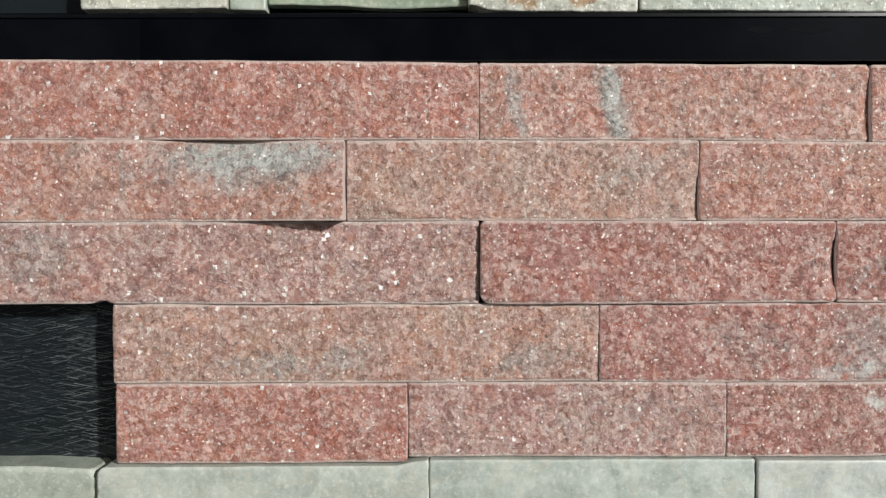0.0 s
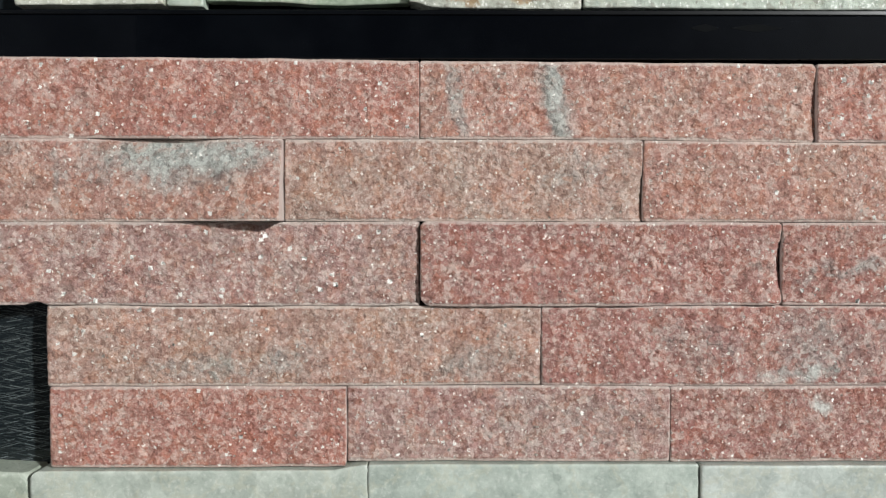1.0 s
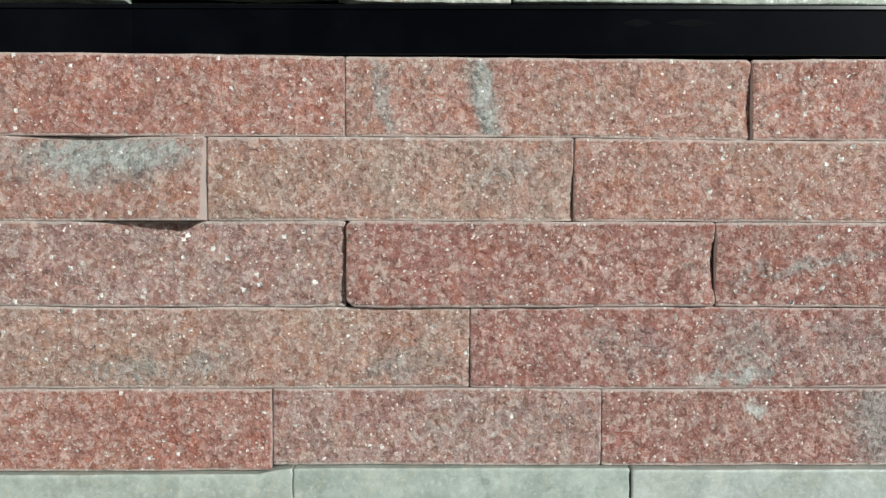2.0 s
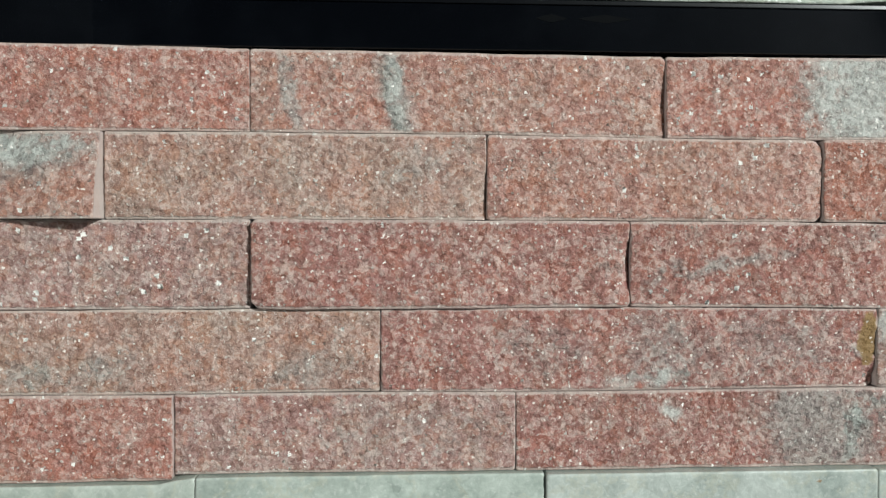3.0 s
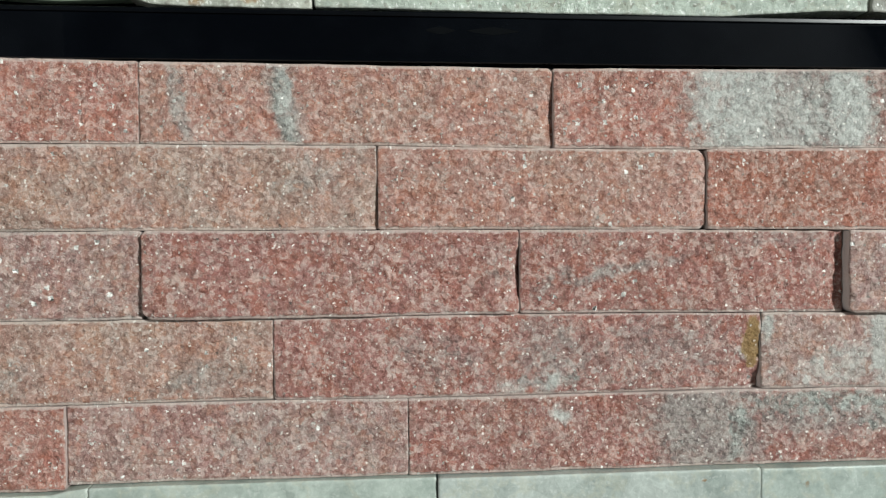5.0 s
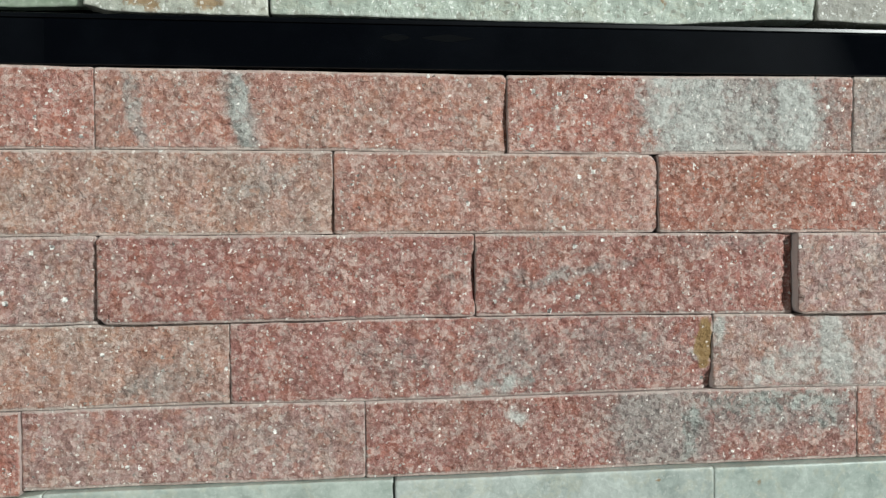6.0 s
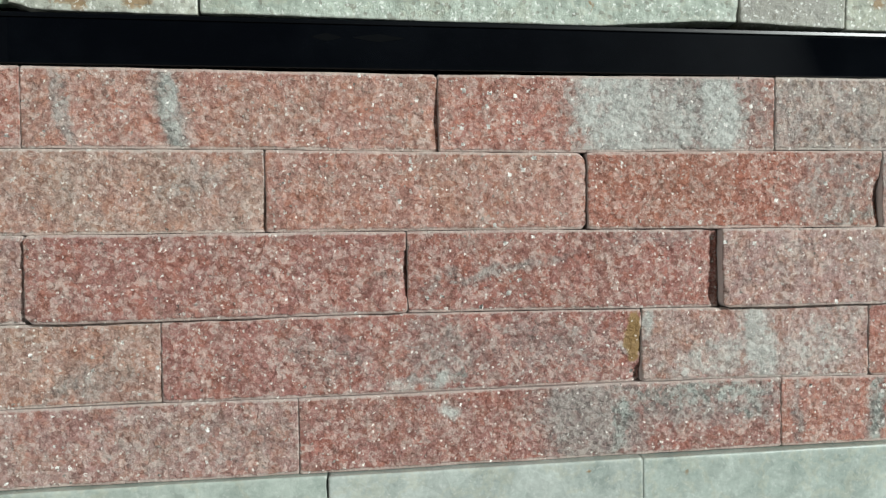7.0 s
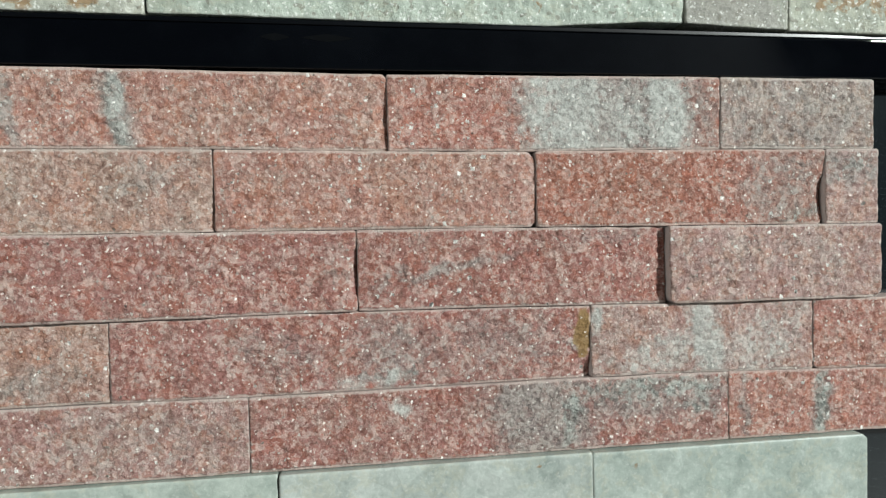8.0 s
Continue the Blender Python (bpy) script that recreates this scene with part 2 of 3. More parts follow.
def pale_marble(name, low, high, polish, relief):
    """White to pale green quartzite, cloudy, with rust and grey in places."""
    m = Nodes(name)
    vec, info = m.coords(0.003, 160)
    cloud = m.noise(vec, 45, 4, 0.6)
    mid = m.noise(vec, 190, 4, 0.65)
    fine = m.noise(vec, 900, 3, 0.7)
    small = m.red(m.cells(vec, 680))
    k = m.math("ADD", m.math("MULTIPLY", cloud, 0.6), m.math("ADD", m.math("MULTIPLY", mid, 0.35), m.math("MULTIPLY", fine, 0.22)))
    col = m.mix(m.ramp(k, [(0.42, 0), (0.70, 1)]), (*low, 1), (*high, 1))
    col = m.mix(1.0, col, info.outputs["Color"], "MULTIPLY")
    patch = m.red(m.cells(vec, 110))
    chip = m.red(m.cells(vec, 260))
    shade = m.math("ADD", 0.86, m.math("ADD", m.math("MULTIPLY", patch[0], 0.16), m.math("MULTIPLY", chip[0], 0.10)))
    value = m.node("ShaderNodeCombineColor")
    for i in range(3):
        m.link(shade, value.inputs[i])
    col = m.mix(1.0, col, value.outputs[0], "MULTIPLY")
    crack = m.ramp(m.cells(vec, 75, "Distance", "DISTANCE_TO_EDGE"), [(0.0, 1.0), (0.025, 0.0)])
    crack = m.math("MULTIPLY", crack, m.ramp(cloud, [(0.45, 0.0), (0.6, 1.0)]))
    col = m.mix(m.math("MULTIPLY", crack, 0.28), col, (0.62, 0.66, 0.62, 1))
    veins = m.ramp(m.noise(vec, 28, 5, 0.7), [(0.47, 0), (0.50, 1), (0.53, 0)])
    col = m.mix(m.math("MULTIPLY", veins, 0.32), col, (0.50, 0.48, 0.36, 1))
    ragged = m.math("MULTIPLY", m.math("SUBTRACT", m.math("ADD", m.math("MULTIPLY", small[2], 0.35), m.math("MULTIPLY", mid, 1.0)), 0.65), 1.1)
    grey = m.math("MULTIPLY", m.ramp(m.math("ADD", m.attr("grey"), ragged), [(0.25, 0), (0.7, 1)]), m.ramp(m.attr("grey"), [(0.02, 0), (0.2, 1)]))
    col = m.mix(m.math("MULTIPLY", grey, 0.75), col, m.mix(fine, (0.16, 0.15, 0.13, 1), (0.46, 0.44, 0.40, 1)))
    ochre = m.math("MULTIPLY", m.ramp(m.math("ADD", m.attr("ochre"), ragged), [(0.42, 0), (0.68, 1)]), m.ramp(m.attr("ochre"), [(0.02, 0), (0.2, 1)]))
    col = m.mix(m.math("MULTIPLY", ochre, 0.85), col, m.mix(mid, (0.13, 0.06, 0.02, 1), (0.42, 0.27, 0.12, 1)))
    pits = m.math("MULTIPLY", m.math("GREATER_THAN", small[0], 0.93), m.math("SUBTRACT", 1.0, polish))
    col = m.mix(m.math("MULTIPLY", pits, 0.55), col, (0.20, 0.18, 0.14, 1))
    flake = m.math("GREATER_THAN", m.red(m.cells(vec, 1250))[1], 0.93)
    col = m.mix(m.math("MULTIPLY", flake, 0.55 if polish < 0.5 else 0.2), col, (0.88, 0.88, 0.84, 1))
    edge = m.math("MULTIPLY", m.attr("edge"), m.ramp(mid, [(0.35, 0.2), (0.65, 1)]))
    col = m.mix(m.math("MULTIPLY", edge, 0.35 - 0.2 * polish), col, (0.86, 0.86, 0.80, 1))
    rough = m.math("SUBTRACT", 0.62 - 0.22 * polish, m.math("MULTIPLY", flake, 0.3))
    height = m.math("ADD", m.math("MULTIPLY", mid, 0.9), m.math("ADD", m.math("MULTIPLY", fine, 0.6), m.math("ADD", m.math("MULTIPLY", patch[1], 0.35), m.math("MULTIPLY", small[2], 0.4))))
    return m.set(Base_Color=col, Roughness=rough, Normal=m.bump(height, relief, 0.0008))


def black_gloss(name="black_gloss_lacquer", base=0.012):
    m = Nodes(name)
    vec = m.node("ShaderNodeTexCoord").outputs["Object"]
    stretch = m.node("ShaderNodeMapping")
    stretch.inputs["Scale"].default_value = (0.12, 1, 1)
    m.link(vec, stretch.inputs["Vector"])
    streak = m.noise(stretch.outputs[0], 260, 3, 0.6)
    smear = m.noise(vec, 22, 4, 0.65)
    col = m.mix(m.ramp(smear, [(0.45, 0), (0.65, 1)]), (0.0016, 0.0021, 0.0032, 1), (0.0030, 0.0037, 0.0052, 1))
    rough = m.math("ADD", base, m.math("ADD", m.math("MULTIPLY", m.ramp(smear, [(0.4, 0), (0.7, 1)]), 0.012), m.math("MULTIPLY", streak, 0.008)))
    return m.set(Base_Color=col, Roughness=rough, Normal=m.bump(m.math("ADD", streak, smear), 0.02, 0.0004))


def black_board():
    """Black sheet with an embossed, scratched net of long diamonds."""
    m = Nodes("black_embossed_sheet")
    vec = m.node("ShaderNodeTexCoord").outputs["Object"]
    patch = m.noise(vec, 60, 3, 0.6)
    fine = m.noise(vec, 900, 3, 0.6)
    col = m.mix(patch, (0.008, 0.0112, 0.0125, 1), (0.014, 0.0185, 0.021, 1))
    rough = m.math("ADD", 0.06, m.math("MULTIPLY", fine, 0.04))
    return m.set(Base_Color=col, Roughness=rough, Normal=m.bump(m.math("ADD", fine, patch), 0.03, 0.0002))


def glint_net():
    """Ridges with highlights painted into their colour, to a different degree on each one."""
    m = Nodes("black_raised_net")
    pick = m.node("ShaderNodeNewGeometry").outputs["Random Per Island"]
    col = m.mix(m.ramp(pick, [(0.15, 0.0), (0.70, 0.25), (1.0, 0.8)]), (0.012, 0.0155, 0.017, 1), (0.22, 0.25, 0.25, 1))
    return m.set(Base_Color=col, Roughness=0.25)


def plain_surface(name, low, high, rough, scale=6.0, relief=0.15, gloss=0.5):
    m = Nodes(name)
    vec = m.node("ShaderNodeTexCoord").outputs["Object"]
    n = m.noise(vec, scale, 5, 0.6)
    fine = m.noise(vec, scale * 25, 3, 0.6)
    return m.set(Base_Color=m.mix(n, (*low, 1), (*high, 1)), Roughness=rough, Normal=m.bump(fine, relief, 0.002 if relief > 0.1 else 0.0001), Specular_IOR_Level=gloss)


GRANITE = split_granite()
MARBLE = pale_marble("pale_green_marble", (0.285, 0.325, 0.295), (0.485, 0.52, 0.48), 1.0, 0.22)
QUARTZITE = pale_marble("white_split_quartzite", (0.30, 0.32, 0.28), (0.60, 0.62, 0.56), 0.0, 0.8)
BLACK = black_gloss()
WORN_BLACK = black_gloss("worn_black_lacquer", 0.24)
SHEET = black_board()
SCUFF = plain_surface("dull_smear", (0.0014, 0.0018, 0.0024), (0.0026, 0.0032, 0.004), 0.7, 300.0, 0.02, 0.05)
RIDGE = glint_net()
# unseen walls and ceiling, near black so the glossy rail reflects dark
PLASTER = plain_surface("near_black_unseen_wall", (0.012, 0.013, 0.016), (0.019, 0.020, 0.024), 0.85)
FLOORING = plain_surface("grey_floor_screed", (0.06, 0.06, 0.06), (0.10, 0.095, 0.09), 0.5)


# ---- building helpers ----
def part(name, bm, material, parent, label=""):
    mesh = bpy.data.meshes.new(name)
    bm.to_mesh(mesh)
    bm.free()
    if material:
        mesh.materials.append(material)
    ob = new(name, mesh)
    ob.parent = parent
    return tagged(ob, label) if label else ob


def box(x0, x1, y0, y1, z0, z1, bevel=0.0):
    bm = bmesh.new()
    bmesh.ops.create_cube(bm, size=1.0)
    bmesh.ops.scale(bm, vec=(x1 - x0, y1 - y0, z1 - z0), verts=bm.verts)
    bmesh.ops.translate(bm, vec=((x0 + x1) / 2, (y0 + y1) / 2, (z0 + z1) / 2), verts=bm.verts)
    if bevel:
        bmesh.ops.bevel(bm, geom=bm.edges[:], offset=bevel, segments=2, affect="EDGES", profile=0.5)
    return bm


def thing(name, place, label, category, group="", kind=""):
    ob = new(name)
    ob.empty_display_size = 0.02
    ob.location = place
    return tagged(ob, label, category, group, kind)


MARKS = ("grey", "green", "pale", "ochre")


def course(line, x):
    """The height of a bed joint at x: a plain number, or a line of (x, z) points."""
    return np.interp(x, [p[0] for p in line], [p[1] for p in line]) if isinstance(line, (list, tuple)) else np.full(np.shape(x), line)


def split_stone(name, parent, material, tone, x0, x1, z0, z1, front=0.0, left=0.0, right=0.0, top=0.0, bottom=0.0, swells=(), marks=(),
                back=0.0125, rough=1.0, cell=0.0005, corner=0.00035, wave=0.00014, low=None, bends=(), gap=0.00008, seed=1, label=""):
    """One strip of stone. Its split face lies at y = front; left, right, top and bottom lean that side forwards (negative) or back.
    swells: (x, z, rx, rz, depth) push the face forwards or back; marks: (kind, x, z, rx, rz, turn, strength) are veins and stains."""
    xx = np.linspace(x0, x1, max(6, int((x1 - x0) / cell)) + 1)
    under, over = course(z0, xx) + gap, course(z1, xx) - gap
    z0, z1 = float(under.min()), float(over.max())
    nx, nz = len(xx) - 1, max(6, int((z1 - z0) / cell))
    u, w = np.meshgrid(np.linspace(0, 1, nx + 1), np.linspace(0, 1, nz + 1))
    # ragged outline
    zz = w[:, 0] * (z1 - z0) + z0
    lx = x0 + wave * smooth_noise(zz, zz * 0 + seed, 0.006, seed)
    rx = x1 + wave * smooth_noise(zz, zz * 0 + seed, 0.006, seed + 7)
    bz = under + wave * 0.8 * smooth_noise(xx, xx * 0 + seed, 0.011, seed + 9) + wave * 0.2 * smooth_noise(xx, xx * 0, 0.003, seed + 5)
    tz = over + wave * 0.8 * smooth_noise(xx, xx * 0 + seed, 0.011, seed + 11) + wave * 0.2 * smooth_noise(xx, xx * 0, 0.003, seed + 6)
    if low:
        for at, wide, rise in low:
            bz = bz + rise * np.exp(-((xx - at) / wide) ** 2)
    x = lx[:, None] * (1 - u) + rx[:, None] * u
    z = bz[None, :] * (1 - w) + tz[None, :] * w
    # rounded arrises and corners
    ex = np.minimum(x - x0, x1 - x).clip(0)
    ez = np.minimum(z - under[None, :], over[None, :] - z).clip(0)
    e = np.minimum(ex, ez)
    both = np.maximum(0, corner * 2 - ex) * np.maximum(0, corner * 2 - ez) / (corner * 2)
    y = np.full(x.shape, front)
    y += left * (1 - u) ** 2 + right * u ** 2 + top * w ** 2 + bottom * (1 - w) ** 2
    for sx, sz, ra, rb, depth in swells:
        y -= depth * np.exp(-((x - sx) / ra) ** 2 - ((z - sz) / rb) ** 2)
    calm = 1 - 0.75 * np.exp(-(ez / 0.0011) ** 2) - 0.15 * np.exp(-(ex / 0.0008) ** 2)
    y += rough * (0.00055 * smooth_noise(x, z, 0.021, seed + 20) + 0.00032 * smooth_noise(x, z, 0.0075, seed + 21))
    y += rough * calm * (0.00026 * facets(x, z, 0.0042, seed + 30) + 0.00026 * facets(x, z, 0.0021, seed + 40) + 0.00016 * facets(x, z, 0.0012, seed + 60))
    y += corner * 0.4 * np.exp(-(e / (corner * 0.55)) ** 2) + both * 0.9
    pull = np.maximum(0, corner - ex) * np.maximum(0, corner - ez) / corner * 0.45
    x = x + pull * np.where(u < 0.5, 1, -1)
    z = z + pull * np.where(w < 0.5, 1, -1)
    for side, level, r in bends:
        ca, cb = (x - x0 if side == "left" else x1 - x), (z - under[None, :] if level == "low" else over[None, :] - z)
        pa, pb = ((r - ca) / r).clip(0, 1), ((r - cb) / r).clip(0, 1)
        da, db = r * (pa - pa * np.sqrt(1 - pb * pb / 2)), r * (pb - pb * np.sqrt(1 - pa * pa / 2))
        x = x + da * (1 if side == "left" else -1)
        z = z + db * (1 if level == "low" else -1)
    n = (nx + 1) * (nz + 1)
    values = {"edge": np.maximum(np.exp(-(ez / 0.0013) ** 2), 0.7 * np.exp(-(ex / 0.0007) ** 2)).ravel(), "sawn": np.zeros(n)}
    for kind in MARKS:
        values[kind] = np.zeros(n)
    wx = x + 0.0022 * smooth_noise(x, z, 0.009, seed + 50) + 0.0012 * smooth_noise(x, z, 0.003, seed + 51)
    wz = z + 0.0022 * smooth_noise(x, z, 0.009, seed + 52) + 0.0012 * smooth_noise(x, z, 0.003, seed + 53)
    for kind, mx, mz, ra, rb, turn, strength in marks:
        c, s = math.cos(radians(turn)), math.sin(radians(turn))
        a, b = (wx - mx) * c + (wz - mz) * s, -(wx - mx) * s + (wz - mz) * c
        d = np.sqrt((a / ra) ** 2 + (b / rb) ** 2)
        values[kind] = np.maximum(values[kind], (strength * (1.6 - d).clip(0, 1)).ravel())
    verts = np.stack([x.ravel(), y.ravel(), z.ravel()], 1)
    grid = np.arange(n).reshape(nz + 1, nx + 1)
    quads = np.stack([grid[:-1, :-1], grid[:-1, 1:], grid[1:, 1:], grid[1:, :-1]], -1).reshape(-1, 4)
    # sawn sides: the outline goes straight back
    ring = np.concatenate([grid[0, :-1], grid[:-1, -1], grid[-1, :0:-1], grid[:0:-1, 0]])
    m = len(ring)
    rows, faces = [verts], [quads]
    start = n
    for share in (0.0, 1.0):
        edge = verts[ring].copy()
        edge[:, 1] = edge[:, 1] + 0.0002 if share == 0 else back
        rows.append(edge)
    a, b = np.arange(m), (np.arange(m) + 1) % m
    faces.append(np.stack([ring[b], ring[a], n + a, n + b], -1))
    faces.append(np.stack([n + b, n + a, n + m + a, n + m + b], -1))
    verts = np.concatenate(rows)
    quads = np.concatenate(faces)
    verts -= np.array([(x0 + x1) / 2, 0, z0])
    mesh = bpy.data.meshes.new(name)
    polygons = [tuple(q) for q in quads.tolist()] + [tuple((n + m + np.arange(m))[::-1].tolist())]
    mesh.from_pydata(verts.tolist(), [], polygons)
    for kind, value in values.items():
        fill = 1.0 if kind == "sawn" else 0.0
        full = np.concatenate([value, np.full(2 * m, fill)]).astype(np.float32)
        mesh.attributes.new(kind, "FLOAT", "POINT").data.foreach_set("value", full)
    mesh.polygons.foreach_set("use_smooth", [True] * (nx * nz) + [False] * (len(polygons) - nx * nz))
    mesh.materials.append(material)
    mesh.update()
    ob = new(name, mesh)
    ob.parent = parent
    ob.location = ((x0 + x1) / 2, 0, z0)
    ob.color = (*tone, 1)
    return tagged(ob, label) if label else ob


# ---- an unseen room added round the display ----
def wall(name, x0, x1, y0, y1, z0, z1, material, label, category):
    ob = part(name, box(x0, x1, y0, y1, z0, z1), material, None)
    return tagged(ob, label, category, kind="structure")


wall("floor", -2.9, 6.5, -6.5, 0.13, -1.30, -1.20, FLOORING, "plain grey screed floor of the showroom", "floor")
wall("ceiling", -2.9, 6.5, -6.5, 0.13, 3.00, 3.10, PLASTER, "unseen ceiling, kept near black for the rail to reflect", "ceiling")
wall("wall_north", -2.9, 6.5, 0.0302, 0.13, -1.20, 3.00, PLASTER, "unseen near-black wall behind the display board", "wall")
wall("wall_south", -2.9, 6.5, -6.5, -6.4, -1.20, 3.00, PLASTER, "unseen wall opposite the display, kept near black for the rail to reflect", "wall")
wall("wall_west", -2.9, -2.8, -6.4, 0.0302, -1.20, 3.00, PLASTER, "unseen side wall, kept near black for the rail to reflect", "wall")
wall("wall_east", 6.4, 6.5, -6.4, 0.0302, -1.20, 3.00, PLASTER, "unseen side wall, kept near black for the rail to reflect", "wall")

# ---- the display board ----
BOARD_Y = 0.013
board = thing("display_board", (0.2, 0.03, -0.5), "black embossed display board carrying stone sample panels", "display board")


def local(bm, ob):
    bmesh.ops.translate(bm, vec=-Vector(ob.location), verts=bm.verts)
    return bm


part("back_sheet", local(box(-0.45, 0.85, BOARD_Y, 0.030, -0.5, 0.7, 0.0008), board), SHEET, board)


def scratch_net():
    """The raised net of thin crossing ridges on the sheet, uneven and broken."""
    bm = bmesh.new()
    rng = random.Random(5)
    for x0, x1, z0, z1, step, fat in ((-0.075, 0.002, -0.004, 0.064, 0.0008, 1.0), (0.478, 0.56, -0.05, 0.18, 0.0022, 0.3)):
        z = z0
        while z < z1:
            x = x0 + rng.uniform(0, 0.004)
            while x < x1:
                long = rng.uniform(0.003, 0.008)
                slope = rng.choice((-1, 1)) * rng.uniform(0.14, 0.26)
                # ridges are fatter where the painted highlights gather
                wear_or_glint = 0.3 + 0.9 * math.exp(-((x + 0.016) / 0.014) ** 2) if fat > 0.5 else 0.4
                h = fat * wear_or_glint * rng.uniform(0.00004, 0.00012)
                za = z + rng.uniform(-0.0006, 0.0006)
                p = [Vector((x, BOARD_Y, za - h)), Vector((x + long, BOARD_Y, za + long * slope - h)), Vector((x + long, BOARD_Y, za + long * slope + h)),
                     Vector((x, BOARD_Y, za + h)), Vector((x + long * 0.1, BOARD_Y - h * 0.6, za + long * slope * 0.1)),
                     Vector((x + long * 0.9, BOARD_Y - h * 0.6, za + long * slope * 0.9))]
                v = [bm.verts.new(q) for q in p]
                for f in ((0, 1, 5, 4), (1, 2, 5), (2, 3, 4, 5), (3, 0, 4)):
                    bm.faces.new([v[i] for i in f])
                x += long * rng.uniform(0.35, 0.8)
            z += step * rng.uniform(0.7, 1.3)
    return bm


tagged(part("embossed_net", local(scratch_net(), board), RIDGE, board, "fine raised net of crossing scratches"), kind="stuff")

# ---- the black rail between the samples ----
rail = thing("display_rail", (0.2, 0.013, 0.1516), "glossy black lacquered rail between two stone samples", "rail")


def profile_bar(points, x0, x1, steps=24):
    """A bar along x with the given outline in y and z."""
    bm = bmesh.new()
    rings = []
    for i in range(steps + 1):
        x = x0 + (x1 - x0) * i / steps
        rings.append([bm.verts.new((x, y, z)) for y, z in points])
    for a, b in zip(rings, rings[1:]):
        for i in range(len(points)):
            j = (i + 1) % len(points)
            bm.faces.new((a[i], a[j], b[j], b[i]))
    bm.faces.new(rings[0][::-1])
    bm.faces.new(rings[-1])
    bmesh.ops.recalc_face_normals(bm, faces=bm.faces)
    return bm


def rounded(y0, z0, y1, z1, r, n=4):
    """Outline with its two front corners rounded; y0 is the front."""
    pts = [(y1, z0)]
    for cz, start in ((z0 + r, 270), (z1 - r, 180)):
        for i in range(n + 1):
            a = radians(start - 90 * i / n)
            pts.append((y0 + r + r * math.cos(a), cz + r * math.sin(a)))
    return pts + [(y1, z1)]


face = part("rail_face", profile_bar(rounded(0.0020, 0.0005, 0.0125, 0.0166, 0.0004, 10), -0.65, 0.65), BLACK, rail)
bead = part("rail_bead", profile_bar(rounded(0.0021, 0.0169, 0.0125, 0.0186, 0.0003, 16), -0.65, 0.65), WORN_BLACK, rail)
lip = part("rail_lip", profile_bar(rounded(0.0106, 0.0187, 0.0125, 0.0215, 0.0005), -0.65, 0.65), BLACK, rail)
for ob in (face, bead, lip):
    ob.location = (0, -0.013, 0)


def scuff(x0, x1, z0, z1, thick=0.0001):
    """A thin dull smear with pointed ends on the gloss."""
    bm = bmesh.new()
    n = 10
    top, low = [], []
    for i in range(n + 1):
        t = i / n
        swell = (1 - abs(2 * t - 1)) ** 0.8
        x, mid = x0 + (x1 - x0) * t, (z0 + z1) / 2
        top.append(bm.verts.new((x, 0.0020 - thick, mid + swell * (z1 - mid))))
        low.append(bm.verts.new((x, 0.0020 - thick, mid - swell * (mid - z0))))
    for i in range(n):
        bm.faces.new((low[i], low[i + 1], top[i + 1], top[i]))
    bmesh.ops.remove_doubles(bm, verts=bm.verts, dist=1e-6)
    back = bmesh.ops.extrude_face_region(bm, geom=bm.faces[:])["geom"]
    bmesh.ops.translate(bm, vec=(0, thick, 0), verts=[v for v in back if isinstance(v, bmesh.types.BMVert)])
    bmesh.ops.recalc_face_normals(bm, faces=bm.faces)
    return bm


for x0, x1 in ((0.2405, 0.2515), (0.2555, 0.2750)):
    ob = part("scuff_mark", scuff(x0 - 0.2, x1 - 0.2, 0.0105, 0.0135), SCUFF, rail, "dull grey smear")
    ob.location = (0, -0.013, 0)
rail.rotation_euler = (0, 0.005, 0)

# ---- the pink sample panel ----
RED = (0.405, 0.189, 0.154)
SALMON = (0.425, 0.232, 0.191)
TAN = (0.418, 0.264, 0.220)
ROSE = (0.384, 0.229, 0.207)
DEEP = (0.344, 0.160, 0.139)
BLUSH = (0.403, 0.253, 0.229)
RUST = (0.372, 0.153, 0.110)
WINE = (0.339, 0.149, 0.125)
OLIVE = (0.385, 0.291, 0.260)
DUSK = (0.410, 0.260, 0.239)

pink_panel = thing("granite_sample_panel", (0.2, 0.0, 0.0), "pink split-face granite ledger panel of five interlocked strips", "stone panel")


def pink(tone, x0, x1, z0, z1, seed, **more):
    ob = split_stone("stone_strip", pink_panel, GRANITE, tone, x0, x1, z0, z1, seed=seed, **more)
    ob.location.x -= 0.2
    return ob


# bed joints, from the top edge down; slopes fitted to the camera's view
TOP = [(-0.1, 0.1543), (-0.036, 0.1537), (0.045, 0.1528), (0.14, 0.1512), (0.215, 0.1504), (0.285, 0.1497), (0.5, 0.1498)]
BED_A = [(-0.1, 0.1235), (-0.037, 0.1232), (0.045, 0.1227), (0.14, 0.1222), (0.219, 0.1217), (0.285, 0.1206), (0.342, 0.1202), (0.42, 0.1208), (0.5, 0.1206)]
BED_B = [(-0.1, 0.0922), (-0.037, 0.0920), (0.15, 0.0918), (0.222, 0.0915), (0.277, 0.0912), (0.342, 0.0907), (0.398, 0.0902), (0.49, 0.0895)]
BED_C = [(-0.1, 0.0611), (0.0, 0.0610), (0.065, 0.0605), (0.139, 0.0605), (0.186, 0.0603), (0.275, 0.0606), (0.332, 0.0601), (0.398, 0.0590), (0.49, 0.0585), (0.59, 0.0580)]
BED_D = [(0.0, 0.0304), (0.065, 0.0306), (0.113, 0.0305), (0.185, 0.0308), (0.233, 0.0303), (0.365, 0.0307), (0.424, 0.0301), (0.46, 0.0292), (0.494, 0.0287), (0.59, 0.0275)]
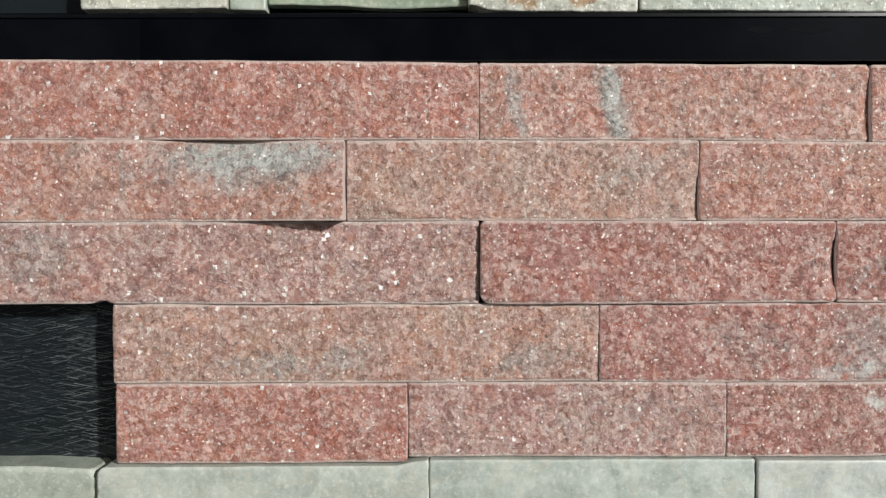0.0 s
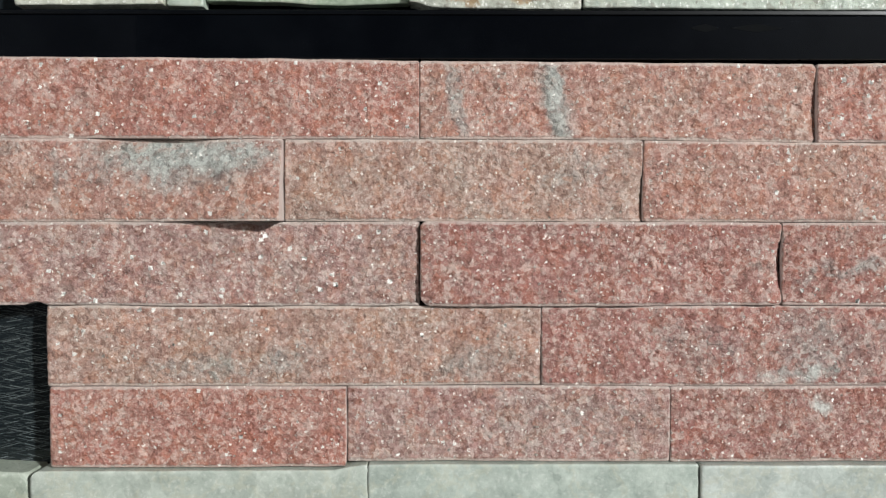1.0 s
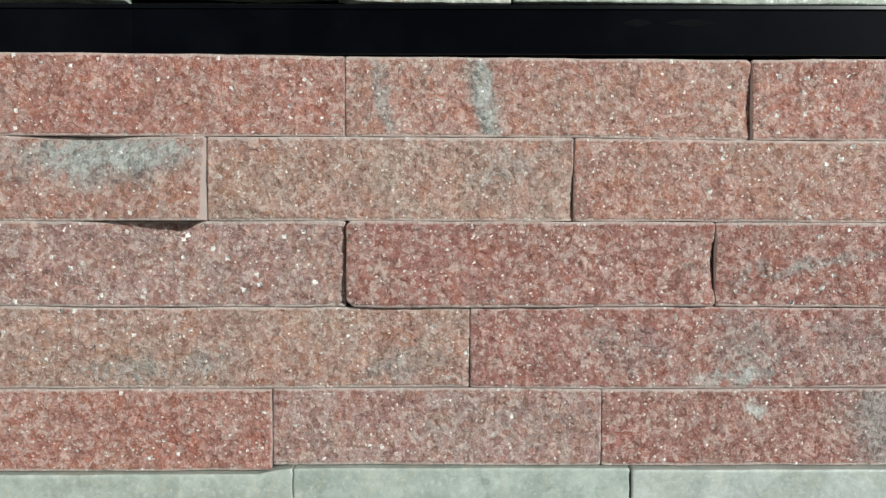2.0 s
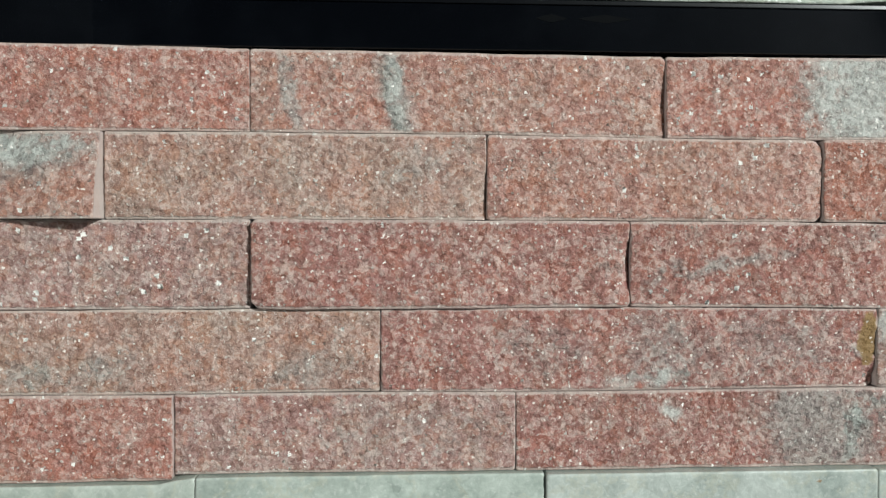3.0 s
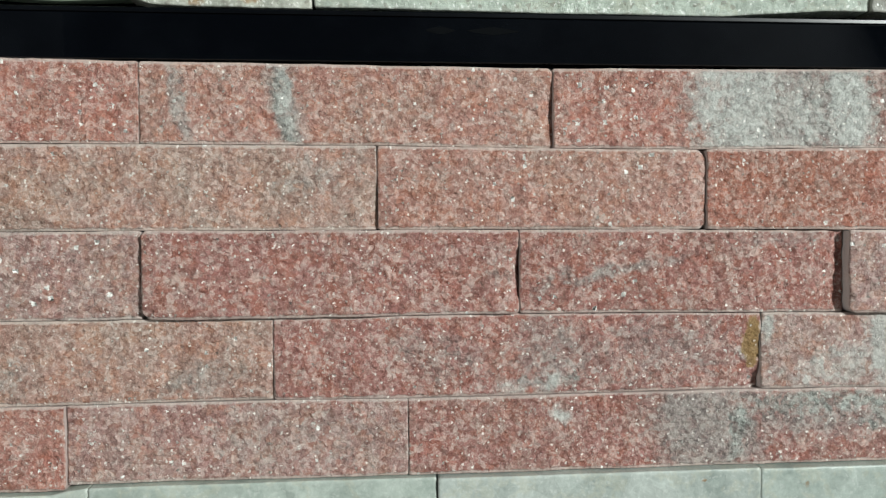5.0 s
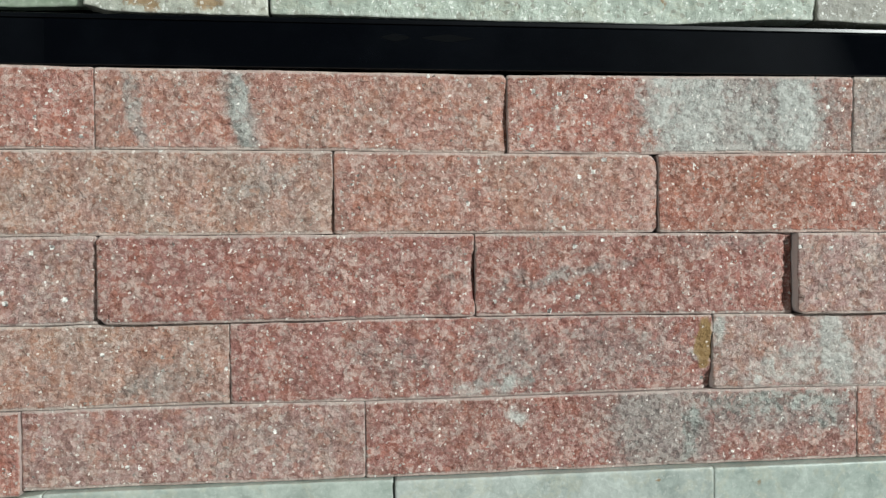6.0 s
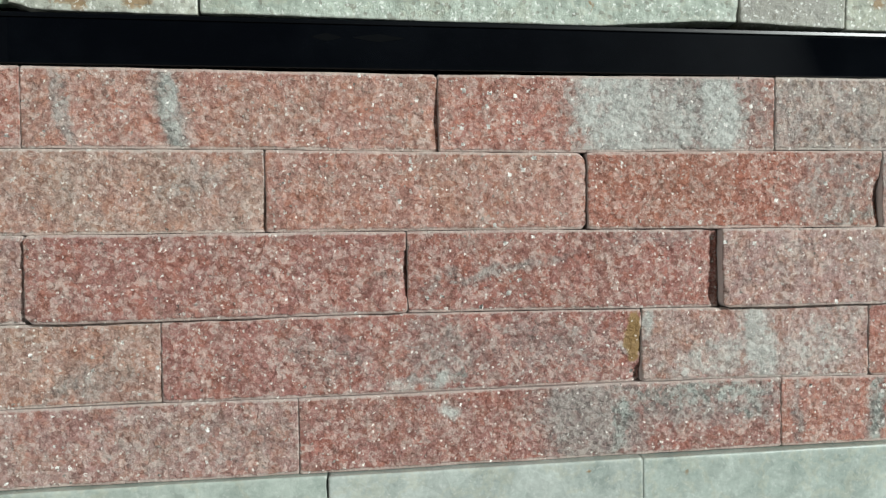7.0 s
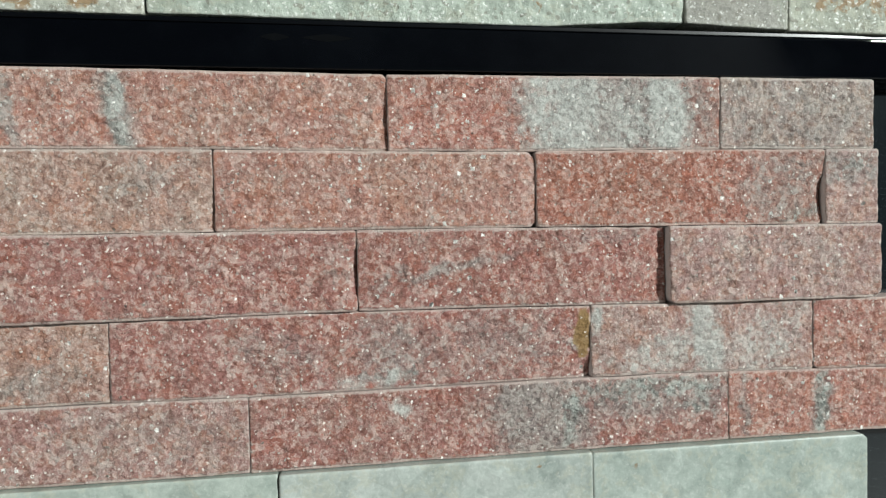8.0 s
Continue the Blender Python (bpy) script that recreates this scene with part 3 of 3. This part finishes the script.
BASE = [(0.0, -0.0001), (0.065, -0.0001), (0.112, 0.0006), (0.1128, 0.0022), (0.233, 0.0021), (0.424, 0.0020), (0.59, 0.0016)]
# top row
pink(RED, -0.100, 0.1399, BED_A, TOP, 11, front=0.0, marks=[("grey", 0.015, 0.137, 0.004, 0.003, 0, 0.35)])
pink(SALMON, 0.1400, 0.2868, BED_A, TOP, 12, bends=[("right", "high", 0.0022), ("right", "low", 0.0018)], front=-0.0001, right=0.0002, corner=0.0005, swells=[(0.2872, 0.134, 0.003, 0.013, -0.0016)],
     marks=[("grey", 0.1540, 0.137, 0.0028, 0.016, 10, 0.75), ("pale", 0.1548, 0.139, 0.0014, 0.010, 10, 0.3), ("green", 0.1900, 0.137, 0.0030, 0.018, 14, 0.60), ("grey", 0.1910, 0.137, 0.0046, 0.019, 14, 0.9), ("pale", 0.1905, 0.141, 0.0026, 0.013, 14, 0.6)])
pink(RED, 0.2869, 0.4213, BED_A, TOP, 13, front=-0.0008, left=0.0006,
     marks=[("grey", 0.377, 0.136, 0.034, 0.040, 6, 1.0), ("pale", 0.398, 0.136, 0.007, 0.024, 6, 0.95), ("pale", 0.356, 0.138, 0.017, 0.026, 8, 0.82), ("pale", 0.378, 0.132, 0.014, 0.016, 8, 0.6), ("green", 0.393, 0.138, 0.014, 0.024, 6, 0.35)])
pink(OLIVE, 0.4215, 0.4910, BED_A, TOP, 14, front=-0.0008, left=-0.0006, marks=[("grey", 0.46, 0.14, 0.05, 0.03, 0, 0.5)])
# second row
pink(SALMON, -0.100, 0.0895, BED_B, BED_A, 21, front=-0.0004, right=-0.0012, back=0.0125,
     swells=[(0.086, 0.091, 0.028, 0.021, 0.0068), (0.048, 0.1225, 0.026, 0.0055, -0.0042)],
     marks=[("green", 0.052, 0.1175, 0.030, 0.0055, -2, 0.70), ("pale", 0.060, 0.1165, 0.026, 0.0050, 6, 0.55), ("pale", 0.042, 0.1105, 0.007, 0.0030, -30, 0.5), ("grey", 0.054, 0.114, 0.036, 0.009, 4, 0.85), ("grey", 0.006, 0.110, 0.002, 0.012, 0, 0.55), ("grey", -0.012, 0.119, 0.006, 0.003, 0, 0.5)])
pink(TAN, 0.0899, 0.2226, BED_B, BED_A, 22, front=-0.0003, right=0.0002,
     swells=[(0.2230, 0.100, 0.0035, 0.010, -0.0026)], marks=[("grey", 0.2, 0.112, 0.016, 0.006, 20, 0.42)])
pink(SALMON, 0.2229, 0.3438, BED_B, BED_A, 23, bends=[("right", "high", 0.0045), ("right", "low", 0.0035)], front=-0.0014, right=0.0009, left=0.0009, corner=0.0006,
     swells=[(0.2234, 0.1, 0.003, 0.010, -0.0008)])
pink(RUST, 0.3441, 0.4682, BED_B, BED_A, 24, bends=[("right", "low", 0.0030)], front=-0.0017, right=0.0010, left=0.0002,
     swells=[(0.4685, 0.100, 0.004, 0.011, -0.0034)], marks=[("green", 0.460, 0.094, 0.010, 0.0035, 8, 0.7), ("grey", 0.448, 0.105, 0.022, 0.016, 20, 0.62)])
pink(DUSK, 0.4684, 0.4925, BED_B, BED_A, 25, front=-0.0012, marks=[("grey", 0.48, 0.113, 0.02, 0.008, 0, 0.7), ("green", 0.482, 0.115, 0.008, 0.004, 0, 0.4)])
# third row
pink(ROSE, -0.100, 0.1398, BED_C, BED_B, 31, front=-0.0011, right=0.0006, low=[(-0.0025, 0.0026, 0.0013)],
     marks=[("grey", -0.035, 0.08, 0.02, 0.012, 0, 0.45), ("grey", 0.10, 0.08, 0.05, 0.02, 0, 0.15)])
pink(DEEP, 0.1402, 0.2740, BED_C, BED_B, 32, bends=[("left", "low", 0.0040), ("left", "high", 0.0022)], front=-0.0023, right=0.0009, corner=0.0007,
     swells=[(0.2745, 0.075, 0.0032, 0.010, -0.0034)], marks=[("grey", 0.268, 0.076, 0.008, 0.005, 0, 0.35)])
pink(WINE, 0.2742, 0.3976, BED_C, BED_B, 33, front=-0.0012, right=0.0010,
     swells=[(0.396, 0.075, 0.004, 0.013, -0.0012)],
     marks=[("grey", 0.308, 0.0755, 0.026, 0.0022, 12, 0.66), ("grey", 0.288, 0.073, 0.008, 0.003, 30, 0.6), ("grey", 0.372, 0.087, 0.02, 0.004, 0, 0.4)])
pink(DUSK, 0.3980, 0.4925, BED_C, BED_B, 34, bends=[("left", "low", 0.0030), ("right", "low", 0.0040)], front=-0.0031, corner=0.0005, marks=[("grey", 0.44, 0.078, 0.05, 0.012, 0, 0.2)])
# fourth row
pink(TAN, 0.0004, 0.1850, BED_D, BED_C, 41, front=0.0002,
     swells=[(0.003, 0.047, 0.004, 0.008, 0.0012)],
     marks=[("grey", 0.088, 0.040, 0.014, 0.006, 20, 0.55), ("green", 0.065, 0.038, 0.008, 0.004, 30, 0.4), ("grey", 0.158, 0.039, 0.016, 0.005, 10, 0.55), ("grey", 0.055, 0.037, 0.02, 0.004, 0, 0.45)])
pink(DEEP, 0.1852, 0.3655, BED_D, BED_C, 42, bends=[("right", "low", 0.0025)], front=-0.0004, right=0.0008,
     swells=[(0.364, 0.033, 0.004, 0.004, -0.0022)],
     marks=[("grey", 0.248, 0.044, 0.020, 0.008, -8, 0.42), ("grey", 0.288, 0.043, 0.016, 0.014, 0, 0.55), ("pale", 0.273, 0.0345, 0.012, 0.0022, 4, 0.62), ("pale", 0.287, 0.0335, 0.0035, 0.0035, 0, 0.8),
            ("green", 0.295, 0.0335, 0.004, 0.002, 0, 0.6), ("grey", 0.328, 0.046, 0.026, 0.013, 0, 0.45), ("ochre", 0.3626, 0.0490, 0.0030, 0.0095, 0, 0.95), ("pale", 0.3595, 0.0445, 0.0016, 0.0035, 30, 0.7)])
pink(BLUSH, 0.3656, 0.4621, BED_D, BED_C, 43, front=-0.0006,
     marks=[("pale", 0.4130, 0.046, 0.0060, 0.022, 12, 1.0), ("pale", 0.3675, 0.054, 0.0022, 0.006, 0, 0.8), ("pale", 0.393, 0.038, 0.018, 0.008, 10, 0.66),
            ("pale", 0.44, 0.041, 0.018, 0.010, 30, 0.6), ("pale", 0.455, 0.057, 0.008, 0.003, 0, 0.4)])
pink(RED, 0.4624, 0.587, BED_D, BED_C, 44, bends=[("left", "low", 0.0025)], front=-0.0012)
# bottom row
pink(RED, 0.0016, 0.1125, BASE, BED_D, 51, front=-0.0006, right=-0.0008)
pink(ROSE, 0.1127, 0.2330, BASE, BED_D, 52, front=-0.0004, marks=[("grey", 0.19, 0.016, 0.05, 0.012, 0, 0.25)])
pink(DEEP, 0.2332, 0.42395, BASE, BED_D, 53, front=-0.0006,
     marks=[("grey", 0.346, 0.016, 0.021, 0.022, 12, 0.9), ("green", 0.358, 0.017, 0.0035, 0.016, -10, 0.7), ("green", 0.392, 0.0265, 0.028, 0.0040, 2, 0.8),
            ("grey", 0.395, 0.021, 0.032, 0.008, 0, 0.7), ("pale", 0.2895, 0.0225, 0.0035, 0.0022, 10, 0.8), ("pale", 0.402, 0.024, 0.005, 0.003, 0, 0.5), ("green", 0.412, 0.019, 0.004, 0.008, 40, 0.5)])
pink(RED, 0.4240, 0.587, BASE, BED_D, 54, front=-0.0006,
     marks=[("grey", 0.4310, 0.015, 0.0022, 0.018, 3, 0.65), ("green", 0.4660, 0.015, 0.0028, 0.018, -8, 0.8), ("grey", 0.4660, 0.015, 0.004, 0.018, -8, 0.7)])

# ---- the pale green sample panel below ----
marble_panel = thing("marble_sample_panel", (0.2, 0.0, -0.03), "pale green honed marble ledger strips below the pink panel", "stone panel")


def marble(tone, x0, x1, z1, seed, **more):
    ob = split_stone("marble_strip", marble_panel, MARBLE, tone, x0, x1, -0.0301, z1, seed=seed, rough=0.35, cell=0.0008, wave=0.0001, **more)
    ob.location = ((x0 + x1) / 2 - 0.2, 0, 0)
    return ob


marble((0.80, 0.82, 0.74), -0.100, -0.0062, [(-0.03, -0.0010), (-0.006, -0.0022)], 61, front=-0.0010, corner=0.0016)
marble((1.0, 1.0, 0.96), -0.0050, 0.1206, [(-0.005, -0.0006), (0.108, -0.0003), (0.114, 0.0010), (0.121, 0.0018)], 62, front=-0.0032, corner=0.0005, bends=[("left", "high", 0.0035)])
marble((0.98, 1.0, 0.97), 0.1207, 0.2432, 0.0019, 63, front=-0.0031, corner=0.0004)
marble((1.0, 1.0, 1.0), 0.2436, 0.3640, [(0.243, 0.0017), (0.364, 0.0020)], 64, front=-0.0042, corner=0.0005, marks=[("ochre", 0.341, -0.002, 0.0012, 0.001, 0, 0.7)])
marble((0.97, 1.0, 0.98), 0.3641, 0.4840, 0.0016, 65, front=-0.0042, corner=0.0005, bends=[("right", "high", 0.003)], marks=[("ochre", 0.384, -0.004, 0.003, 0.002, 30, 0.35)])

# ---- the white sample panel above ----
white_panel = thing("quartzite_sample_panel", (0.2, 0.0, 0.171), "white split quartzite ledger strips with rust spots above the rail", "stone panel")


def white(tone, x0, x1, z0, seed, material=QUARTZITE, **more):
    ob = split_stone("quartzite_strip", white_panel, material, tone, x0, x1, z0, 0.2020, seed=seed, cell=0.0008, back=0.0103, **more)
    ob.location.x -= 0.2
    ob.location.z -= 0.171
    return ob


white((1.0, 0.98, 0.90), -0.0110, 0.0448, 0.1728, 71, front=0.0022)
white((0.85, 0.90, 0.82), 0.0452, 0.0590, 0.1726, 72, front=0.0040, material=MARBLE)
white((0.62, 0.70, 0.55), 0.0594, 0.1360, [(0.06, 0.1751), (0.136, 0.1742)], 73, front=0.0060, material=MARBLE, low=[(0.11, 0.02, -0.001)])
white((1.0, 0.97, 0.92), 0.1364, 0.2002, [(0.15, 0.1711), (0.2, 0.1706)], 74, front=0.0020, low=[(0.137, 0.006, 0.0022)],
      marks=[("ochre", 0.155, 0.176, 0.006, 0.004, 0, 0.75), ("ochre", 0.179, 0.1765, 0.006, 0.004, 0, 0.8), ("grey", 0.168, 0.178, 0.006, 0.003, 20, 0.4)])
white((0.87, 0.93, 0.885), 0.2012, 0.4078, [(0.201, 0.1712), (0.29, 0.1698), (0.35, 0.1696), (0.372, 0.1708), (0.39, 0.1720), (0.408, 0.1720)], 75, front=0.0016,
      marks=[("ochre", 0.3465, 0.178, 0.0008, 0.006, 0, 0.5)])
white((0.66, 0.65, 0.60), 0.4080, 0.4530, [(0.408, 0.1717), (0.437, 0.1704), (0.453, 0.1698)], 76, front=0.0009, marks=[("grey", 0.425, 0.178, 0.022, 0.008, 0, 0.85), ("grey", 0.442, 0.172, 0.008, 0.004, -20, 0.9)])
white((0.78, 0.78, 0.71), 0.4535, 0.5600, [(0.4535, 0.1695), (0.5, 0.1688), (0.56, 0.1682)], 77, front=0.0005, marks=[("ochre", 0.478, 0.182, 0.016, 0.004, 0, 0.6), ("ochre", 0.50, 0.181, 0.01, 0.005, 0, 0.6)])
